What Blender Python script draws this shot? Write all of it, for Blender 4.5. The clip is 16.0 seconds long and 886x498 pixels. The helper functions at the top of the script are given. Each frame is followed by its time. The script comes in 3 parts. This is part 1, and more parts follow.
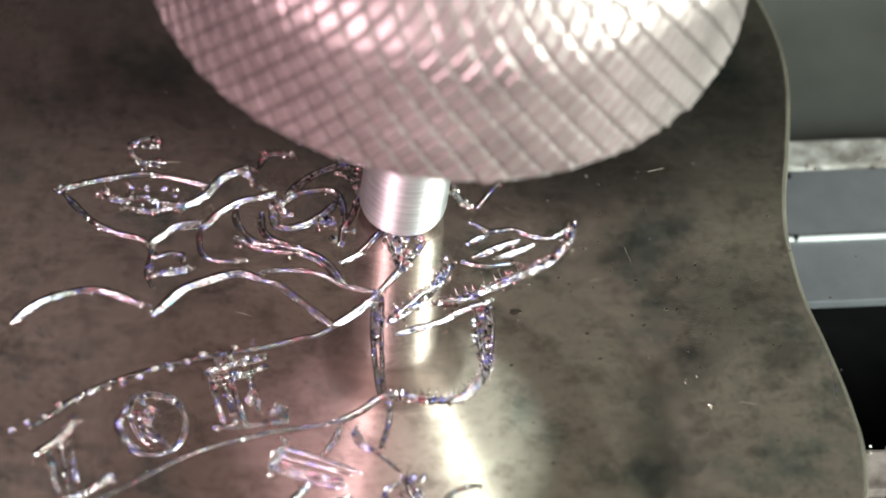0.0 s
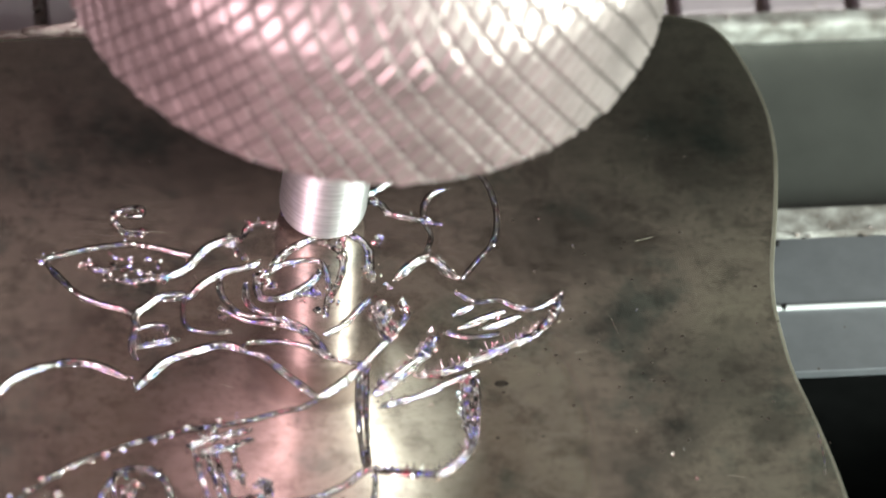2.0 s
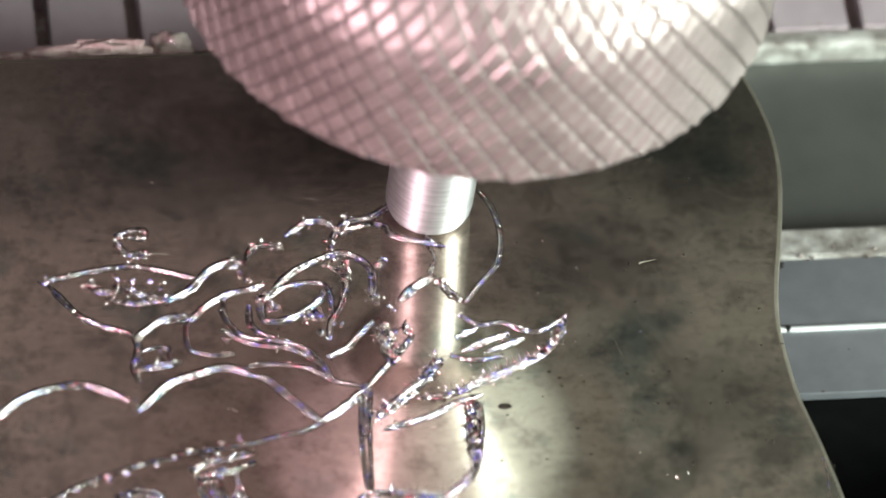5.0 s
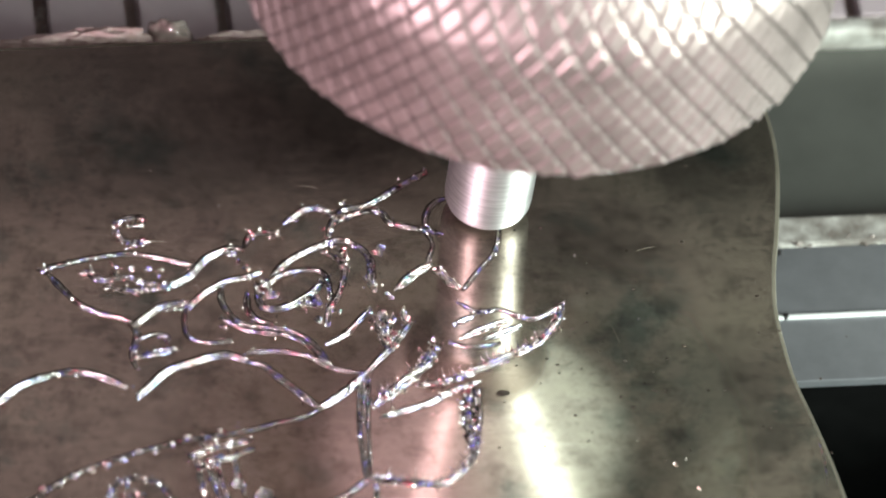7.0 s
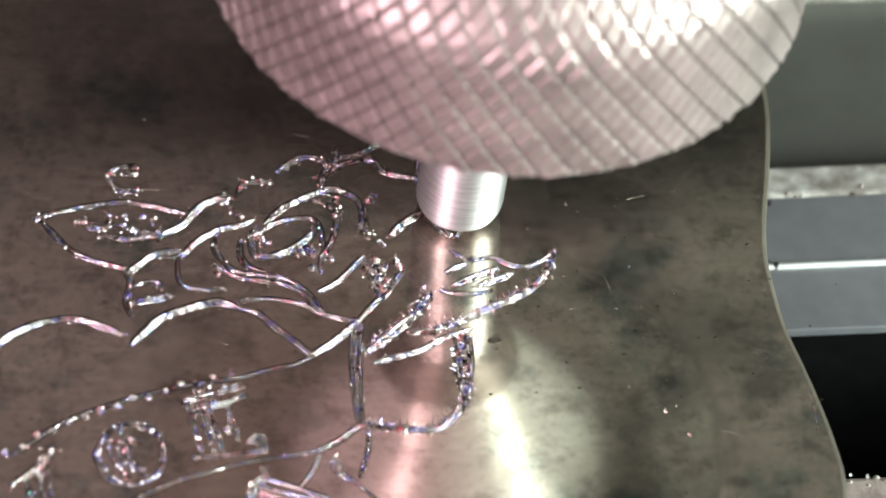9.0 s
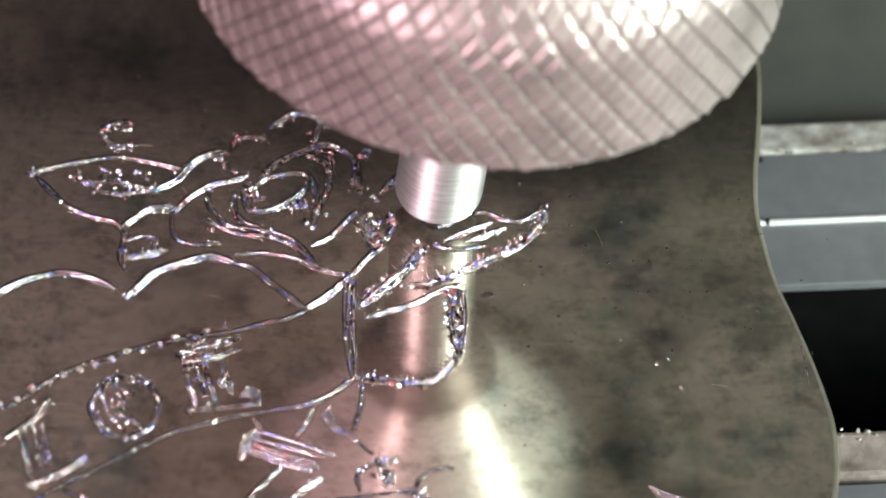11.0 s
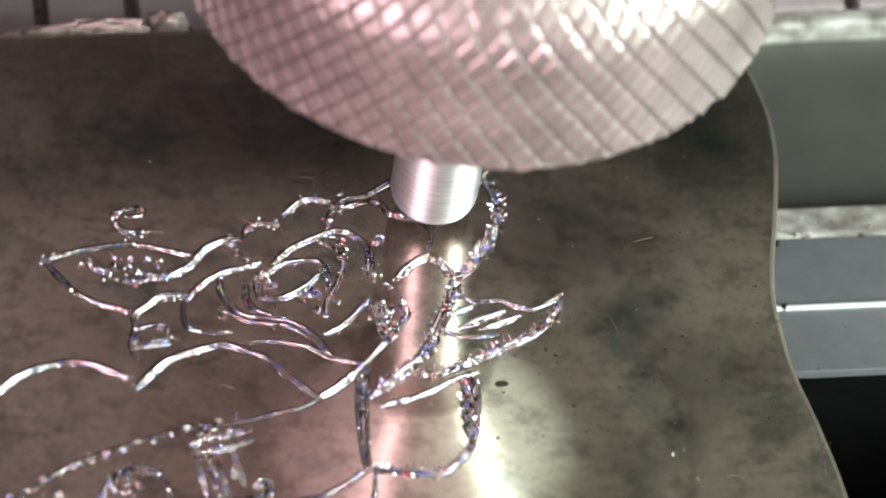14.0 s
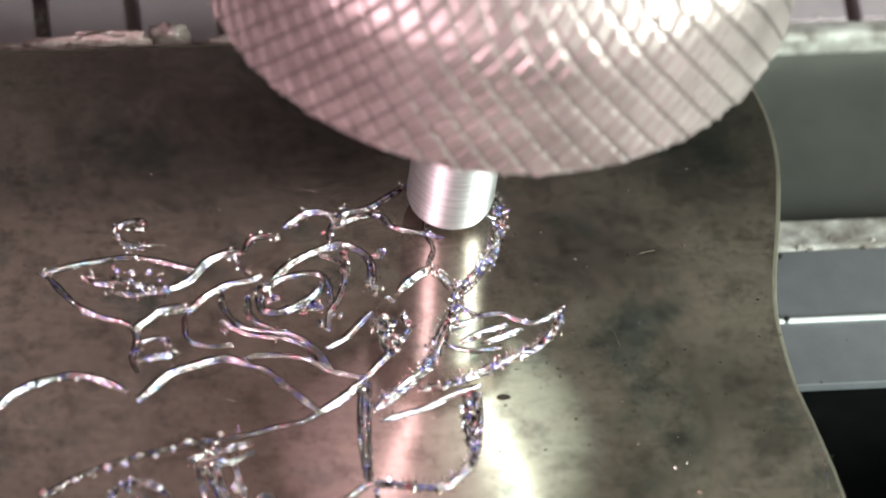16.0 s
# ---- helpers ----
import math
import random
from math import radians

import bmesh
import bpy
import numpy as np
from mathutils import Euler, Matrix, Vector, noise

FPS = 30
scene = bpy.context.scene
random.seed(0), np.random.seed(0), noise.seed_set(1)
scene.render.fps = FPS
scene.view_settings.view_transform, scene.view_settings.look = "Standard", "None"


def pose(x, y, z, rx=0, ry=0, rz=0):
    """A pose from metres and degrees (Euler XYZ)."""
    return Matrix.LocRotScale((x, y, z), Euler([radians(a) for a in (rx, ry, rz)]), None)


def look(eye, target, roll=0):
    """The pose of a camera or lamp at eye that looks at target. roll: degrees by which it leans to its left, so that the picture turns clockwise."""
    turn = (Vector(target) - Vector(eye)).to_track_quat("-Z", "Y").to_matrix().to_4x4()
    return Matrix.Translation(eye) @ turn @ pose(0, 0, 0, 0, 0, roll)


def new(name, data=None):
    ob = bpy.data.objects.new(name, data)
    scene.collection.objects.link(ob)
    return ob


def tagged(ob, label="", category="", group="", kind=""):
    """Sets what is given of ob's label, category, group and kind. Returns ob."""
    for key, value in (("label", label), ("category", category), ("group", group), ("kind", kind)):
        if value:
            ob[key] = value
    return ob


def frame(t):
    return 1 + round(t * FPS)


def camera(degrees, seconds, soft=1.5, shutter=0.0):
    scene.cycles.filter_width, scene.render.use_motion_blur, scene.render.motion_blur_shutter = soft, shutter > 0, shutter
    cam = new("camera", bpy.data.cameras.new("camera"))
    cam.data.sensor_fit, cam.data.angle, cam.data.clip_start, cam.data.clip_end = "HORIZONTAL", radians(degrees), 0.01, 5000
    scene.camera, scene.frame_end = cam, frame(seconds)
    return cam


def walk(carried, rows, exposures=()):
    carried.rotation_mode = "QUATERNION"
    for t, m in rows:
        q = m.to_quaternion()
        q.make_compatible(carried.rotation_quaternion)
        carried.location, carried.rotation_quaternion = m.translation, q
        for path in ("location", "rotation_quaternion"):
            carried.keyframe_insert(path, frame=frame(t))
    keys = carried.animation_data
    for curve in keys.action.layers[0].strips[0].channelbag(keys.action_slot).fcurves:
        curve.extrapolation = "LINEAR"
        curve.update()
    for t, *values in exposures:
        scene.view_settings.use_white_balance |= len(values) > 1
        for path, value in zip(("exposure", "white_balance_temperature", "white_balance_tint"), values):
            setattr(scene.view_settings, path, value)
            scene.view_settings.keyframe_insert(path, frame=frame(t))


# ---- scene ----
cam = camera(6.542, 16.0, soft=1.95)
MM = 0.001
# a close-up lens: sharp on the plate, soft on the knob that stands nearer
cam.data.dof.use_dof, cam.data.dof.focus_distance, cam.data.dof.aperture_fstop = True, 0.549, 36

# the camera looks down at the plate from in front, half a metre away, and is nudged once in the first half second
EYE = (-0.07462, -0.35122, 0.41490)
AIM = Vector((0, 0, 0))


def view(pan):
    """The camera's pose, panned to its left by so many degrees."""
    return look(EYE, AIM, ROLL) @ pose(0, 0, 0, 0, pan, 0)


ROLL = 6.751
walk(cam, [(0.0, view(0.188)), (0.1, view(0.03)), (0.2, view(-0.117)), (0.3, view(-0.13)), (0.4, view(-0.02)),
           (0.5, view(0)), (0.6, view(0)), (8.0, view(0)), (16.0, view(0))])

# ---- light: two small work lamps and a dim room ----
world = bpy.data.worlds.new("world")
scene.world = world
world.use_nodes = True
wn = world.node_tree
wbg = wn.nodes["Background"]
wtc = wn.nodes.new("ShaderNodeTexCoord")
wsp = wn.nodes.new("ShaderNodeSeparateXYZ")
wra = wn.nodes.new("ShaderNodeValToRGB")
wn.links.new(wtc.outputs["Generated"], wsp.inputs[0])
wn.links.new(wsp.outputs["Z"], wra.inputs["Fac"])
wn.links.new(wra.outputs["Color"], wbg.inputs["Color"])
# dim towards the bench, lighter towards the ceiling
for el, (at, c) in zip((wra.color_ramp.elements[0], wra.color_ramp.elements[1], wra.color_ramp.elements.new(0.5), wra.color_ramp.elements.new(0.7)),
                       ((0.0, (0.03, 0.025, 0.022, 1)), (1.0, (0.42, 0.385, 0.375, 1)), (0.45, (0.20, 0.17, 0.155, 1)), (0.74, (0.74, 0.655, 0.615, 1)))):
    el.position, el.color = at, c
wbg.inputs["Strength"].default_value = 0.34


def work_lamp(name, at, size, power, colour):
    data = bpy.data.lights.new(name, "AREA")
    data.shape, data.size, data.energy, data.color = "DISK", size, power, colour
    ob = new(name, data)
    ob.matrix_world = look(at, (0, 0, 0.015))
    return ob


work_lamp("lamp_rosy", (-0.211, -0.249, 0.094), 0.07, 1.7, (1.0, 0.735, 0.825))
work_lamp("lamp_white", (0.271, -0.174, 0.102), 0.15, 4.0, (0.85, 1.0, 0.92))


# ---- materials ----
def nodes_of(name):
    m = bpy.data.materials.new(name)
    m.use_nodes = True
    nt = m.node_tree
    return m, nt, nt.nodes["Principled BSDF"]


def noise_tex(nt, scale, detail=4.0, rough=0.55, coord="Object", stretch=(1, 1, 1)):
    tc = nt.nodes.new("ShaderNodeTexCoord")
    mp = nt.nodes.new("ShaderNodeMapping")
    mp.inputs["Scale"].default_value = stretch
    nt.links.new(tc.outputs[coord], mp.inputs["Vector"])
    n = nt.nodes.new("ShaderNodeTexNoise")
    n.inputs["Scale"].default_value, n.inputs["Detail"].default_value, n.inputs["Roughness"].default_value = scale, detail, rough
    nt.links.new(mp.outputs["Vector"], n.inputs["Vector"])
    return n.outputs["Fac"]


def ramp(nt, fac, *stops):
    r = nt.nodes.new("ShaderNodeValToRGB")
    while len(r.color_ramp.elements) < len(stops):
        r.color_ramp.elements.new(0.5)
    for el, (at, c) in zip(r.color_ramp.elements, stops):
        el.position, el.color = at, (*c, 1)
    nt.links.new(fac, r.inputs["Fac"])
    return r.outputs["Color"]


def mix(nt, fac, a, b, how="MIX"):
    m = nt.nodes.new("ShaderNodeMix")
    m.data_type, m.blend_type = "RGBA", how
    for sock, v in ((m.inputs[0], fac), (m.inputs[6], a), (m.inputs[7], b)):
        if isinstance(v, (int, float)):
            sock.default_value = v
        elif isinstance(v, tuple):
            sock.default_value = (*v, 1)
        else:
            nt.links.new(v, sock)
    return m.outputs[2]


def bump(nt, bsdf, height, strength, distance):
    b = nt.nodes.new("ShaderNodeBump")
    b.inputs["Strength"].default_value, b.inputs["Distance"].default_value = strength, distance
    nt.links.new(height, b.inputs["Height"])
    nt.links.new(b.outputs["Normal"], bsdf.inputs["Normal"])


def grey(v):
    return (v, v, v)


def metal(name, a, b, rough, scale=900, spread=0.12, relief=0.1, depth=0.00005, metallic=1.0, stretch=(1, 1, 1), coarse=60):
    """Metal with two scales of mottling between the colours a and b, and a fine relief."""
    m, nt, bs = nodes_of(name)
    fine = noise_tex(nt, scale, 5, 0.6, stretch=stretch)
    big = noise_tex(nt, coarse, 4, 0.6)
    c1 = ramp(nt, fine, (0.3, a), (0.7, b))
    c2 = ramp(nt, big, (0.35, tuple(x * 0.72 for x in a)), (0.65, b))
    nt.links.new(mix(nt, 0.5, c1, c2), bs.inputs["Base Color"])
    bs.inputs["Metallic"].default_value = metallic
    nt.links.new(ramp(nt, big, (0.3, grey(rough - spread / 2)), (0.7, grey(rough + spread / 2))), bs.inputs["Roughness"])
    bump(nt, bs, fine, relief, depth)
    return m


def plate_metal():
    """Brushed, tarnished brass: dark cloudy stains, hair scratches, faint relief."""
    m, nt, bs = nodes_of("tarnished_brass")
    cloud = noise_tex(nt, 75, 5, 0.6)
    stain = noise_tex(nt, 320, 6, 0.7)
    hair = noise_tex(nt, 900, 4, 0.65, stretch=(0.35, 1.3, 1))
    wide = noise_tex(nt, 28, 3, 0.5)
    base = ramp(nt, cloud, (0.3, (0.47, 0.40, 0.36)), (0.5, (0.58, 0.50, 0.452)), (0.72, (0.65, 0.58, 0.505)))
    # the base colour turns from rosy brown to olive along the plate
    tc = nt.nodes.new("ShaderNodeTexCoord")
    sx = nt.nodes.new("ShaderNodeSeparateXYZ")
    mr = nt.nodes.new("ShaderNodeMapRange")
    mr.inputs["From Min"].default_value, mr.inputs["From Max"].default_value = -0.012, 0.02
    nt.links.new(tc.outputs["Object"], sx.inputs[0])
    nt.links.new(sx.outputs["X"], mr.inputs["Value"])
    base = mix(nt, mr.outputs["Result"], mix(nt, 1.0, base, (1.07, 0.95, 0.93), "MULTIPLY"), mix(nt, 1.0, base, (0.90, 1.02, 0.89), "MULTIPLY"))
    blue = ramp(nt, noise_tex(nt, 110, 5, 0.65), (0.53, (1, 1, 1)), (0.66, (0.56, 0.68, 0.70)))
    base = mix(nt, 1.0, base, blue, "MULTIPLY")
    dirt = mix(nt, 0.7, ramp(nt, stain, (0.36, (0.40, 0.39, 0.40)), (0.50, (1, 1, 1))), ramp(nt, noise_tex(nt, 1500, 4, 0.7), (0.34, (0.45, 0.45, 0.45)), (0.46, (1, 1, 1))), "MULTIPLY")
    # dark tarnish blots, ragged at the rim; the upper ones paint in dark reflections
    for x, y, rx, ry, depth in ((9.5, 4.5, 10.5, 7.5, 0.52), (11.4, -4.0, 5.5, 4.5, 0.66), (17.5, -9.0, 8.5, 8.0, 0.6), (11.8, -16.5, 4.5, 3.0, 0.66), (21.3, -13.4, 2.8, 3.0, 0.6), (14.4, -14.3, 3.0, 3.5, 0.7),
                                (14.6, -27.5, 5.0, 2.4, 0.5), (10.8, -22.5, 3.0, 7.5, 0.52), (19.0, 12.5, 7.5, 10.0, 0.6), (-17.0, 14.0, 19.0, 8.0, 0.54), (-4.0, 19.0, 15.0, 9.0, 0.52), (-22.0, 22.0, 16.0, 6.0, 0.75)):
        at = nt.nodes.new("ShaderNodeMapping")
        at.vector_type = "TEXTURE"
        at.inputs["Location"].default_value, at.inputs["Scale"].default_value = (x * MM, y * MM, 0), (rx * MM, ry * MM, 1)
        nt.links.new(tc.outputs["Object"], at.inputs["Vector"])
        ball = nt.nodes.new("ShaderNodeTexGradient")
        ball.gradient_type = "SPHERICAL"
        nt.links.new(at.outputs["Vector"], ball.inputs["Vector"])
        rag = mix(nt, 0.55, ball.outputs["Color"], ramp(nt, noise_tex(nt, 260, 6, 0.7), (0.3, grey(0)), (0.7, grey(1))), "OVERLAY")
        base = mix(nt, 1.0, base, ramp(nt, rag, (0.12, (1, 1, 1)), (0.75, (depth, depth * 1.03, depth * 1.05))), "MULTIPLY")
    hairs = mix(nt, 0.6, ramp(nt, hair, (0.35, (0.86, 0.86, 0.86)), (0.6, (1, 1, 1))), ramp(nt, wide, (0.35, (0.74, 0.74, 0.75)), (0.6, (1, 1, 1))), "MULTIPLY")
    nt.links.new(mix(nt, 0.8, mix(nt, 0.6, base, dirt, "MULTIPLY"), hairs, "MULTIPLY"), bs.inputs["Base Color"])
    bs.inputs["Metallic"].default_value = 0.97
    # rubbed matt away from the polished middle
    mat = nt.nodes.new("ShaderNodeMapRange")
    mat.inputs["From Min"].default_value, mat.inputs["From Max"].default_value = -0.007, -0.017
    nt.links.new(sx.outputs["X"], mat.inputs["Value"])
    nt.links.new(mix(nt, mat.outputs["Result"], ramp(nt, stain, (0.35, grey(0.125)), (0.6, grey(0.075))), ramp(nt, stain, (0.35, grey(0.20)), (0.6, grey(0.13)))), bs.inputs["Roughness"])
    bump(nt, bs, hair, 0.06, 0.00002)
    return m


def burr_metal(name="torn_brass", rough=(0.24, 0.45), relief=0.6, dark_stops=(0.40, 0.50)):
    """Freshly cut bright metal: coloured glints are painted in as tints, with dark patches at random."""
    m, nt, bs = nodes_of(name)
    n = noise_tex(nt, 5200, 4, 0.7)
    tint = noise_tex(nt, 1500, 3, 0.6)
    c = ramp(nt, tint, (0.34, (0.85, 0.34, 0.42)), (0.43, (0.56, 0.49, 0.46)), (0.55, (0.60, 0.59, 0.55)), (0.61, (0.46, 0.34, 0.90)), (0.70, (0.38, 0.68, 0.54)))
    dirt = noise_tex(nt, 2400, 4, 0.7)
    nt.links.new(mix(nt, 1.0, c, ramp(nt, dirt, (dark_stops[0], grey(0.08)), (dark_stops[1], grey(1.0))), "MULTIPLY"), bs.inputs["Base Color"])
    bs.inputs["Metallic"].default_value = 1.0
    nt.links.new(ramp(nt, n, (0.3, grey(rough[0])), (0.7, grey(rough[1]))), bs.inputs["Roughness"])
    bump(nt, bs, n, relief, 0.0001)
    return m


def turned_metal(name, base, rough, grain=0.85, metallic=1.0):
    """Lathe-turned metal: fine tool marks run round the thing's own z axis and stretch every highlight across them."""
    m, nt, bs = nodes_of(name)
    n = noise_tex(nt, 500, 4)
    fine = noise_tex(nt, 1800, 4, stretch=(0.3, 0.3, 3))
    nt.links.new(mix(nt, 0.35, ramp(nt, n, (0.3, tuple(x * 0.85 for x in base)), (0.7, base)), ramp(nt, fine, (0.35, grey(0.35)), (0.65, grey(0.8)))), bs.inputs["Base Color"])
    bs.inputs["Metallic"].default_value, bs.inputs["Roughness"].default_value = metallic, rough
    bs.inputs["Anisotropic"].default_value, bs.inputs["Anisotropic Rotation"].default_value = grain, 0.25
    tg = nt.nodes.new("ShaderNodeTangent")
    tg.direction_type, tg.axis = "RADIAL", "Z"
    nt.links.new(tg.outputs["Tangent"], bs.inputs["Tangent"])
    bump(nt, bs, fine, 0.12, 0.00003)
    return m


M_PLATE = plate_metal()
M_BURR = burr_metal()
M_CUT = burr_metal("cut_brass", (0.13, 0.28), 0.45, (0.40, 0.48))
# shade of the cuts put into a dark colour; the pits share it
M_GROOVE = metal("groove_shade", (0.03, 0.025, 0.022), (0.16, 0.13, 0.11), 0.4, scale=1600, spread=0.2, relief=0.5, depth=0.0001, coarse=700)
M_EDGE = metal("bright_edge", (0.42, 0.38, 0.30), (0.62, 0.57, 0.46), 0.36, metallic=0.92)
M_KNURL = metal("satin_steel", (0.29, 0.232, 0.22), (0.38, 0.312, 0.298), 0.45, scale=1500, relief=0.15, metallic=0.74, coarse=200)
# a darker tone for the groove walls of the knurl
M_KNURL_WALL = metal("knurl_groove", (0.14, 0.115, 0.11), (0.24, 0.2, 0.19), 0.5, scale=1500, metallic=0.6, coarse=300)
M_NOSE = turned_metal("turned_steel", (0.66, 0.64, 0.64), 0.54, 0.82, 0.9)
M_FACE = turned_metal("turned_face", (0.93, 0.95, 0.95), 0.41, 0.80, 0.42)
M_DARK = metal("dark_oxide", (0.05, 0.05, 0.05), (0.10, 0.09, 0.09), 0.5)
M_CUTTER = metal("cutter_steel", (0.4, 0.4, 0.42), (0.5, 0.5, 0.52), 0.3)
M_COLLAR = metal("collar_steel", (0.20, 0.18, 0.17), (0.30, 0.27, 0.26), 0.5, metallic=0.6)
M_DULL = metal("dull_steel", (0.72, 0.71, 0.70), (0.85, 0.84, 0.82), 0.5, metallic=0.7)
M_BED = metal("grey_table", (0.095, 0.095, 0.086), (0.13, 0.13, 0.118), 0.45, scale=260, metallic=0.35, coarse=40)
M_BED_BLUE = metal("smooth_table", (0.18, 0.18, 0.195), (0.245, 0.245, 0.262), 0.35, scale=500, metallic=0.5, coarse=50)
M_WORN = metal("worn_edge", (0.30, 0.25, 0.22), (0.85, 0.82, 0.78), 0.4, scale=700, metallic=0.6, relief=0.6, depth=0.0003, coarse=350)
M_DIRTY = metal("dirty_edge", (0.12, 0.09, 0.08), (0.38, 0.30, 0.28), 0.55, scale=500, metallic=0.2, relief=0.7, depth=0.0003, coarse=300)
# near-black that stands in for the shade inside the table's slots
M_SLOT_SHADE = metal("slot_shade", (0.001, 0.001, 0.001), (0.004, 0.004, 0.004), 0.9, metallic=0.0, scale=400)
M_SLOT_SHADE.node_tree.nodes["Principled BSDF"].inputs["Specular IOR Level"].default_value = 0.02
M_WHITE = metal("polished_ridge", (0.75, 0.75, 0.75), (0.9, 0.9, 0.9), 0.4, metallic=0.3)
M_SLOT = metal("slot_dirt", (0.19, 0.14, 0.125), (0.36, 0.27, 0.245), 0.6, metallic=0.1, scale=500)
M_RULER = metal("ruler_grey", (0.40, 0.315, 0.345), (0.48, 0.39, 0.42), 0.5, scale=300, metallic=0.05, coarse=60)
M_BENCH = metal("bench", (0.05, 0.045, 0.04), (0.09, 0.08, 0.07), 0.6, metallic=0.0, scale=60, coarse=8)


def resin():
    m, nt, bs = nodes_of("clear_glue")
    bs.inputs["Base Color"].default_value = (0.62, 0.50, 0.46, 1)
    bs.inputs["Roughness"].default_value = 0.12
    bs.inputs["Transmission Weight"].default_value = 0.75
    n = noise_tex(nt, 900, 4)
    bump(nt, bs, n, 0.5, 0.0004)
    return m


M_RESIN = resin()
M_CRUST = metal("dried_glue", (0.26, 0.15, 0.14), (0.68, 0.54, 0.52), 0.16, scale=1100, spread=0.2, relief=0.9, depth=0.0004, metallic=0.0, coarse=450)


# ---- mesh helpers ----
def mesh_of(name, bm, material, smooth=False):
    me = bpy.data.meshes.new(name)
    bm.normal_update()
    bm.to_mesh(me)
    bm.free()
    me.materials.append(material)
    if smooth:
        for f in me.polygons:
            f.use_smooth = True
    return me


def part(name, bm, material, parent, label="", smooth=False, kind=""):
    """One mesh object under a thing or a part."""
    ob = new(name, mesh_of(name, bm, material, smooth))
    ob.parent = parent
    return tagged(ob, label, kind=kind)


def block(x0, x1, y0, y1, z0, z1, bevel=0.15):
    """A box in millimetres with softened edges."""
    bm = bmesh.new()
    bmesh.ops.create_cube(bm, size=1)
    for v in bm.verts:
        v.co = Vector(((x0 + x1) / 2 + v.co.x * (x1 - x0), (y0 + y1) / 2 + v.co.y * (y1 - y0), (z0 + z1) / 2 + v.co.z * (z1 - z0))) * MM
    if bevel:
        bmesh.ops.bevel(bm, geom=bm.edges[:], offset=bevel * MM, segments=2, affect="EDGES", profile=0.5)
    return bm


def slab(outline, z0, z1, bevel=0.0):
    """An upright prism over an outline in millimetres."""
    bm = bmesh.new()
    face = bm.faces.new([bm.verts.new((x * MM, y * MM, z1 * MM)) for x, y in outline])
    face.normal_update()
    if face.normal.z < 0:
        face.normal_flip()
    made = bmesh.ops.extrude_face_region(bm, geom=[face])
    low = [g for g in made["geom"] if isinstance(g, bmesh.types.BMVert)]
    for v in low:
        v.co.z = z0 * MM
    bmesh.ops.recalc_face_normals(bm, faces=bm.faces[:])
    if bevel:
        rim = [e for e in bm.edges if all(abs(v.co.z - z1 * MM) < 1e-7 for v in e.verts)]
        bmesh.ops.bevel(bm, geom=rim, offset=bevel * MM, segments=2, affect="EDGES", profile=0.5)
    return bm


def lathe(profile, steps=96):
    """A body of revolution about z from (radius, height) pairs in millimetres."""
    bm = bmesh.new()
    rings = []
    for r, z in profile:
        if r < 1e-6:
            rings.append([bm.verts.new((0, 0, z * MM))])
        else:
            rings.append([bm.verts.new((r * MM * math.cos(a), r * MM * math.sin(a), z * MM)) for a in (2 * math.pi * k / steps for k in range(steps))])
    for lo, hi in zip(rings, rings[1:]):
        for k in range(steps):
            a, b = (lo[k % len(lo)], lo[(k + 1) % len(lo)]), (hi[k % len(hi)], hi[(k + 1) % len(hi)])
            ring = [a[0]] + ([a[1]] if len(lo) > 1 else []) + ([b[1]] if len(hi) > 1 else []) + [b[0]]
            bm.faces.new(ring)
    bmesh.ops.recalc_face_normals(bm, faces=bm.faces[:])
    return bm


def smooth_line(points, step=0.22):
    """Even points along a soft curve through the given ones."""
    P = [Vector((x, y)) for x, y in points]
    P = [2 * P[0] - P[1]] + P + [2 * P[-1] - P[-2]]
    out = []
    for a, b, c, d in zip(P, P[1:], P[2:], P[3:]):
        n = max(2, int((c - b).length / step))
        for k in range(n):
            t = k / n
            out.append(0.5 * (2 * b + (c - a) * t + (2 * a - 5 * b + 4 * c - d) * t * t + (3 * b - a - 3 * c + d) * t ** 3))
    return out + [P[-2]]


# ---- the machine's table ----
table = tagged(new("machine_table"), "grey slotted metal engraving machine table with worn bright edges", "machine table")
X0, X1 = -75, 75
part("table_slab", block(X0, X1, 15.1, 33.0, -22, -12.0), M_BED, table, "grey recessed table slab")
part("worn_strip", block(X0, X1, 12.2, 15.09, -22, -10.0, 0.35), M_WORN, table, "bright worn edge strip")
part("table_slab", block(X0, X1, 5.75, 12.19, -22, -10.15), M_BED_BLUE, table)
part("thin_ridge", block(X0, X1, 5.42, 5.74, -22, -9.95, 0.08), M_WHITE, table, "thin bright ridge")
part("table_slab", block(X0, X1, -0.4, 5.41, -11.0, -10.2, 0.1), M_BED_BLUE, table)
# slot shade is put into the colour of the wall and floor
part("slot_wall", block(X0, X1, -0.2, 5.41, -34, -11.01, 0), M_SLOT_SHADE, table, "slot wall coloured black as its shade")
part("slot_floor", block(X0, X1, -14.0, -0.41, -34, -32.5), M_SLOT_SHADE, table, "slot floor coloured black as its shade")
part("dirty_strip", block(X0, X1, -18.3, -14.01, -34, -10.3, 0.5), M_DIRTY, table, "dirty reddish edge strip")
part("slot_groove", block(X0, X1, -19.0, -18.31, -34, -12.5, 0), M_SLOT_SHADE, table)
part("table_slab", block(X0, X1, -52, -19.01, -34, -10.2), M_BED_BLUE, table)
part("table_base", block(X0, X1, -52, 66, -42, -34.01, 0), M_DARK, table)
part("table_core", block(X0, X1, 5.42, 66, -34, -22.01, 0), M_DARK, table)


